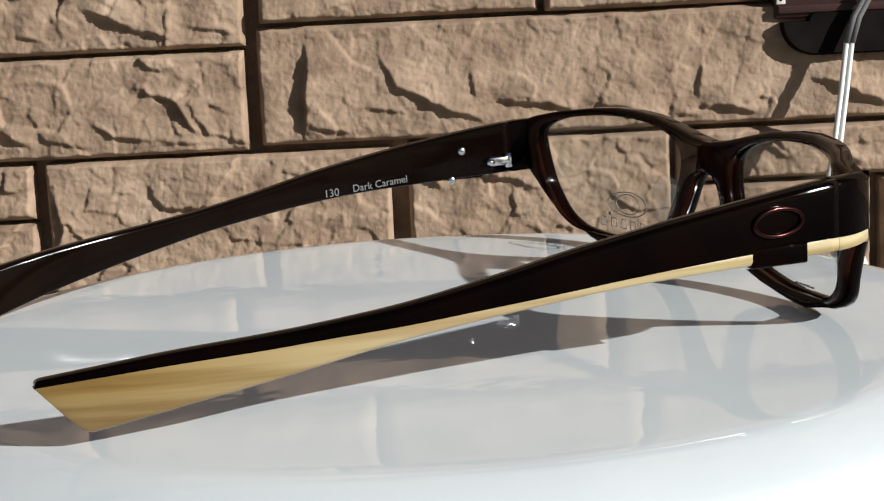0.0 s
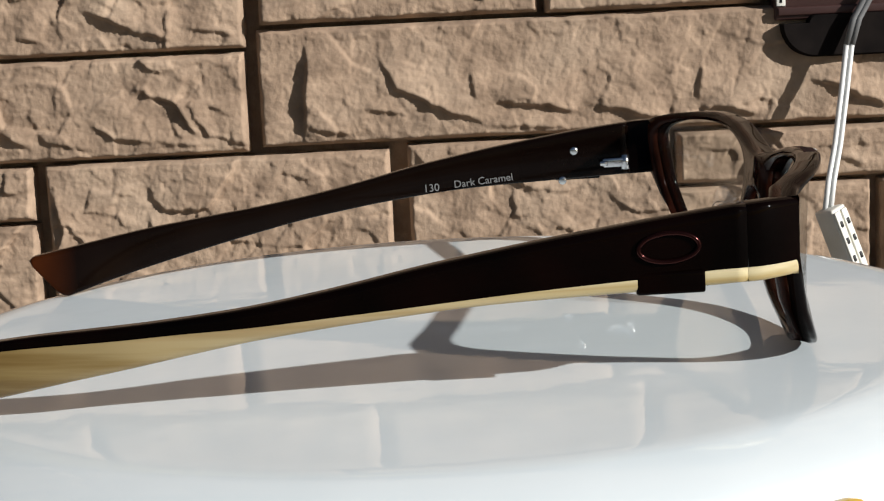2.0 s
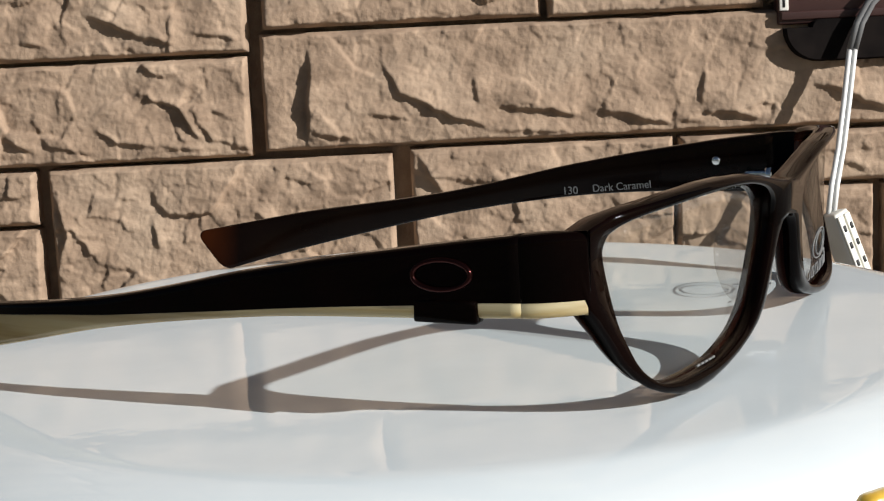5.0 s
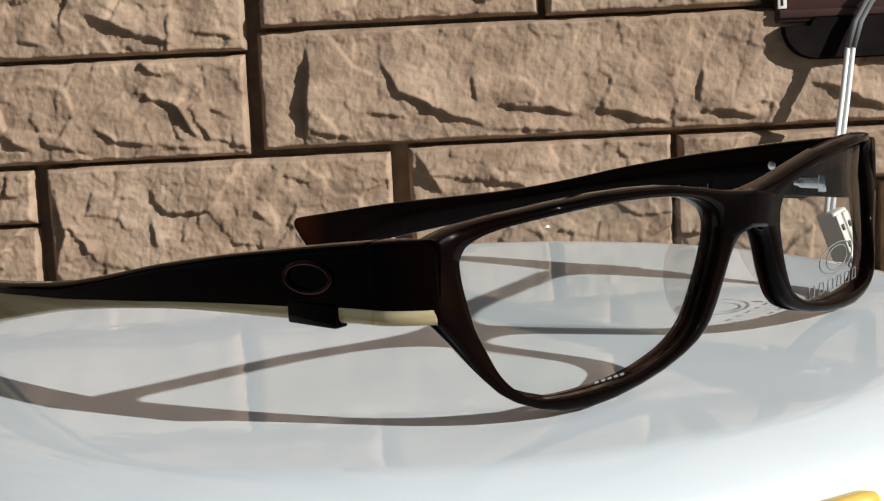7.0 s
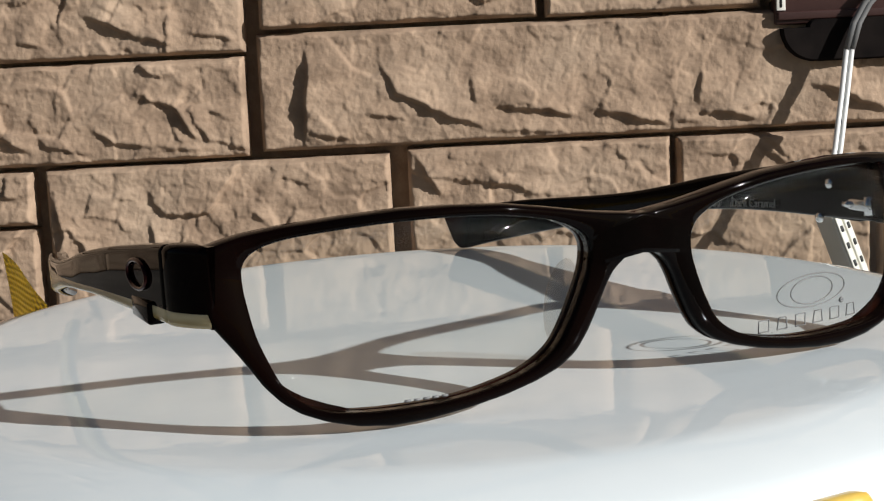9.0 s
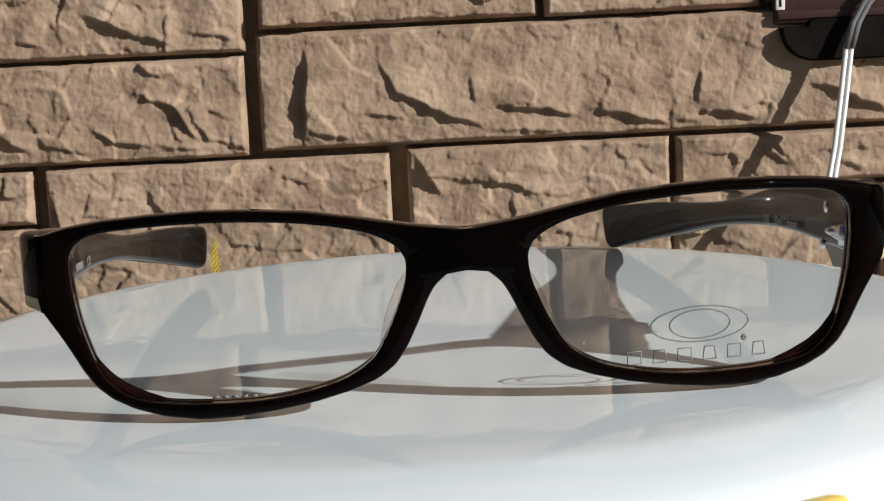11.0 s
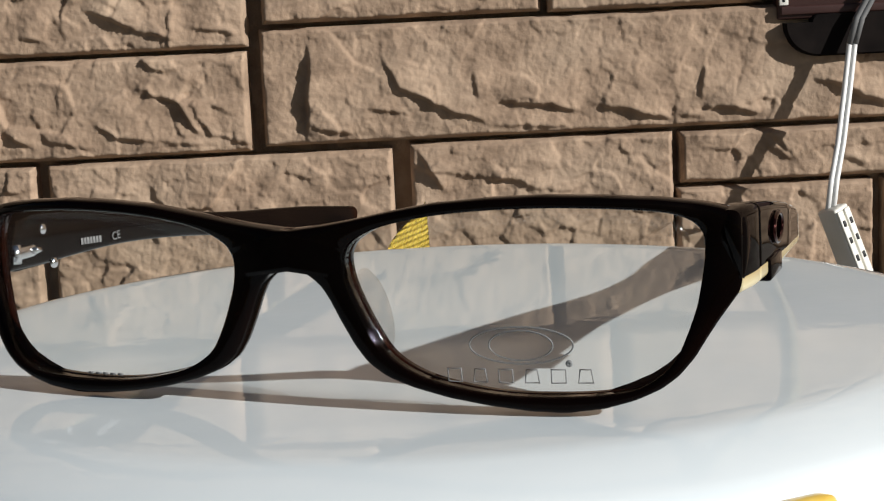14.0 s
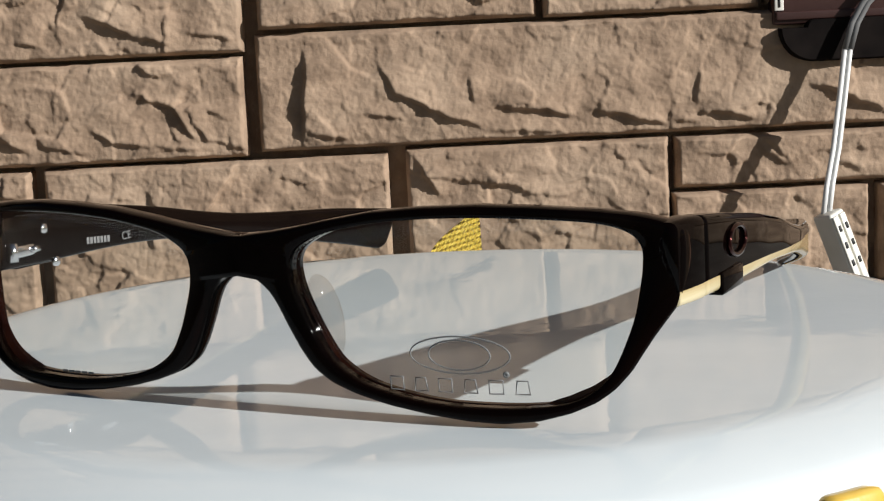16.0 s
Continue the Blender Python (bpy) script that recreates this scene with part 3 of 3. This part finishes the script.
def build_temple(sign):
    temple = part("temple", temple_layer(sign, 0, 2.1, t_top, t_mid, 0, 0, 1.2, 0.05), DARK, glasses, "dark brown temple with cream underside")
    part("inner_layer", temple_layer(sign, 2.1, THICK, t_top, t_bot, 0.9, 0.9, 0, 0), TIPPED, temple, "dark inner face with caramel tip")
    part("cream_strip", temple_layer(sign, 0.02, 2.08, t_mid, t_bot, 0, 0.0, 0.05, 1.0), CREAM, temple, "mottled cream horn strip")
    # dark catch that crosses the cream strip
    bm = rounded_box(2.5 * MM, 10 * MM, 3.3 * MM, 0.4 * MM)
    part("catch", bm, DARK, temple, matrix=pose(sign * (t_side(sign, 20.2) - 0.85) * MM, -20.2 * MM, 16.8 * MM, 0, 0, -2 if sign > 0 else 0))
    # raised oval emblem
    ring = [arc_on_side(sign, (20.4 if sign > 0 else 23.2) + 4.4 * math.cos(k * math.tau / 40), 22.0 + 2.1 * math.sin(k * math.tau / 40) - 0.1 * math.cos(k * math.tau / 40), 0.25) for k in range(40)]
    part("emblem", tube(ring, 0.4 * MM, 8, True), CHROME, temple, "small raised metallic oval emblem")
    # two rivets and the hinge on the inner face
    for s, z in ((21.0, 21.8), (23.8, 15.4)):
        rivet = lathe([(0, 0.35 * MM), (0.45 * MM, 0.33 * MM), (0.8 * MM, 0.2 * MM), (0.95 * MM, 0), (0.95 * MM, -0.4 * MM), (0, -0.4 * MM)], 20)
        part("rivet", rivet, STEEL, temple, matrix=pose(sign * (t_side(sign, s) - THICK) * MM, -s * MM, z * MM, 0, -sign * 90, 0))
    hinge = part("hinge", rounded_box(1.7 * MM, 5.6 * MM, 2.1 * MM, 0.5 * MM), STEEL, temple, "steel barrel hinge",
                 matrix=pose(sign * (t_side(sign, 13.0) - 4.3) * MM, -(14.0 if sign > 0 else 12.0) * MM, 18.8 * MM))
    part("pin", tube([(0, 2.2 * MM, -1.6 * MM), (0, 2.2 * MM, 1.6 * MM)], 1.0 * MM, 16), STEEL, hinge)
    part("screw", tube([(-sign * 0.9 * MM, -3.4 * MM, 0), (-sign * 0.9 * MM, -1.8 * MM, 0)], 0.6 * MM, 10), STEEL, hinge)
    # end piece that carries the hinge on the front, tapering into it
    taper = lambda s: (3.9 if sign > 0 else 0.9) * max(0.0, (8.2 - s) / 8.2) ** 1.7
    part("end_piece", temple_layer(sign, taper, THICK, t_top, t_mid, 0.5, 0, 1.2, 0.05, start=0.4, end=8.80), DARK, front)
    part("hinge_block", temple_layer(sign, 3.52, THICK, t_mid, t_bot, 0, 0.3, 0, 0, start=0.6, end=8.80), DARK, front)
    part("cream_edge", temple_layer(sign, lambda s: taper(s) + 0.02, 3.5, t_mid, t_bot, 0, 0.0, 0.05, 0.8, start=0.7, end=8.80), CREAM, front, "cream horn edge")
    # nose pad
    bm = bmesh.new()
    bmesh.ops.create_uvsphere(bm, u_segments=20, v_segments=14, radius=1)
    bmesh.ops.scale(bm, vec=(1.0 * MM, 3.0 * MM, 6.6 * MM), verts=bm.verts)
    part("nose_pad", bm, PAD, front, "moulded translucent nose pad", matrix=pose(sign * 10.4 * MM + FRONT_X, 3.6 * MM, 13.6 * MM, 6, -sign * 25, sign * 24))
    return temple


temple_r, temple_l = build_temple(1), build_temple(-1)


def lettering(body, size, matrix, parent):
    cu = bpy.data.curves.new("lettering", "FONT")
    cu.body, cu.size, cu.extrude = body, size, 0.00003
    cu.materials.append(PRINT)
    ob = new("lettering", cu)
    ob.parent, ob.matrix_basis = parent, matrix
    return ob


def inner_frame(sign, s, z, tilt):
    """Axes for print on a temple's inner face at s mm back."""
    run = Vector((0, 1, 0)) if sign < 0 else Vector((0, -1, 0))
    m = Matrix((run, Vector((0, 0, 1)), run.cross(Vector((0, 0, 1))))).transposed().to_4x4()
    return Matrix.Translation((sign * (t_side(sign, s) - THICK - 0.12) * MM, -s * MM, (z + t_lift(sign, s)) * MM)) @ m @ pose(0, 0, 0, 0, 0, tilt)


lettering("130", 0.0024, inner_frame(-1, 54.8, 14.9, 2) @ pose(0, 0, 0.00008, 0, 3.5, 0), temple_l)
lettering("Dark Caramel", 0.0023, inner_frame(-1, 48.0, 15.4, 4) @ pose(0, 0, 0.00015, 0, 2.2, 0), temple_l)
lettering("CE", 0.0022, inner_frame(1, 43.0, 16.1, 2) @ pose(0, 0, 0.00010, 0, -3.2, 0), temple_r)
for k in range(7):
    part("print_bar", rounded_box(0.75 * MM, 1.25 * MM, 0.06 * MM, 0.02 * MM, 1), PRINT, temple_r,
         matrix=inner_frame(1, 33.0 + k * 1.02, 17.6 - 0.09 * k, -4))

# ---- extension cord by the wall ----
cord = thing("extension_cord", "white twin-strand cord with an ivory multi-socket, hanging by the wall", "extension cord")
path = [(0.2294, 0.4410, 0.0766), (0.2113, 0.4400, 0.0604), (0.1967, 0.4390, 0.0452), (0.1917, 0.4384, 0.0366), (0.1880, 0.4370, 0.0250), (0.1842, 0.4320, 0.004),
        (0.1795, 0.4250, -0.0180), (0.1752, 0.4200, -0.0340), (0.1722, 0.415, -0.0478)]
for off in (-0.00125, 0.00125):
    part("strand", tube([(x + off, y, z) for x, y, z in path], 0.00125, 10), CORD, cord)
# added grey tubes over the strands, coloured as the shade that falls there
for off in (-0.00125, 0.00125):
    part("sleeve", tube([(x + off, y, z) for x, y, z in path[:5]], 0.00150, 10), SHADE_SLEEVE, cord, "grey sleeve painting the shade on the upper cord")
SOCK = pose(0.1715, 0.413, -0.0475, 0, -20, 0) @ pose(0, 0, 0, 0, 0, 33)
body = part("socket_body", rounded_box(0.0092, 0.011, 0.040, 0.0012), PLASTIC, cord, "ivory plastic socket block", matrix=SOCK @ pose(0.002, 0, -0.0185))
for sx in (-0.0022, 0.0022):
    part("outlet_strip", rounded_box(0.0036, 0.0016, 0.037, 0.0006), PLASTIC, body, matrix=pose(sx, -0.0057, 0))
    for sz in (0.0125, 0.0045, -0.004):
        part("slot", rounded_box(0.0019, 0.0008, 0.0030, 0.0003, 1), BLACK, body, matrix=pose(sx, -0.0064, sz))

# ---- dark board, and the dark box shape that takes in the shade under it ----
board = thing("wooden_board", "dark brown stained board fixed flat to the stone wall", "board")
part("panel", rounded_box(0.30, 0.012, 0.060, 0.0012), WOOD, board, matrix=pose(0.3065, WALL_Y + 0.0015, 0.0670))
part("moulding", rounded_box(0.30, 0.004, 0.004, 0.0008), WOOD, board, matrix=pose(0.3075, WALL_Y - 0.0040, 0.041))
tag = part("tag", rounded_box(0.0042, 0.0012, 0.011, 0.0004), PLASTIC, board, "small pale tag", matrix=pose(0.1592, WALL_Y - 0.0046, 0.0490))
part("print_bar", rounded_box(0.0011, 0.0006, 0.006, 0.0002, 1), BLACK, tag, matrix=pose(0, -0.0006, -0.001))

# outline widened over the wall so that its dark face also paints the shade
box_and_shade = thing("box_and_shade", "dark grey rounded box under the board, its shape filling in the shade there", "wall box")
ring = []
for cx, cz, a0 in ((0.292, 0.0355, 0), (0.1745, 0.0355, 90), (0.1745, 0.0355, 180), (0.292, 0.0355, 270)):
    rad = 0.0035 if a0 in (0, 90) else 0.0155
    for q in range(9):
        an = radians(a0 + q * 11.25)
        ring.append((cx + (rad if a0 in (0, 90) else 0.0155) * math.cos(an), cz + rad * math.sin(an)))
bm = loft([[(x, WALL_Y + 0.006, z) for x, z in ring], [(x, WALL_Y - 0.0062, z) for x, z in ring],
           [(x + (0.238 - x) * 0.012, WALL_Y - 0.0072, z + (0.034 - z) * 0.06) for x, z in ring]])
part("casing", bm, CASING_SHADE, box_and_shade, smooth=False)


def motions():
    walk(dish, [(t, spin_pose(a)) for t, a in SPIN])
    walk(glasses, [(t, spin_pose(a) @ GLASSES_ON_DISH) for t, a in SPIN])


motions()
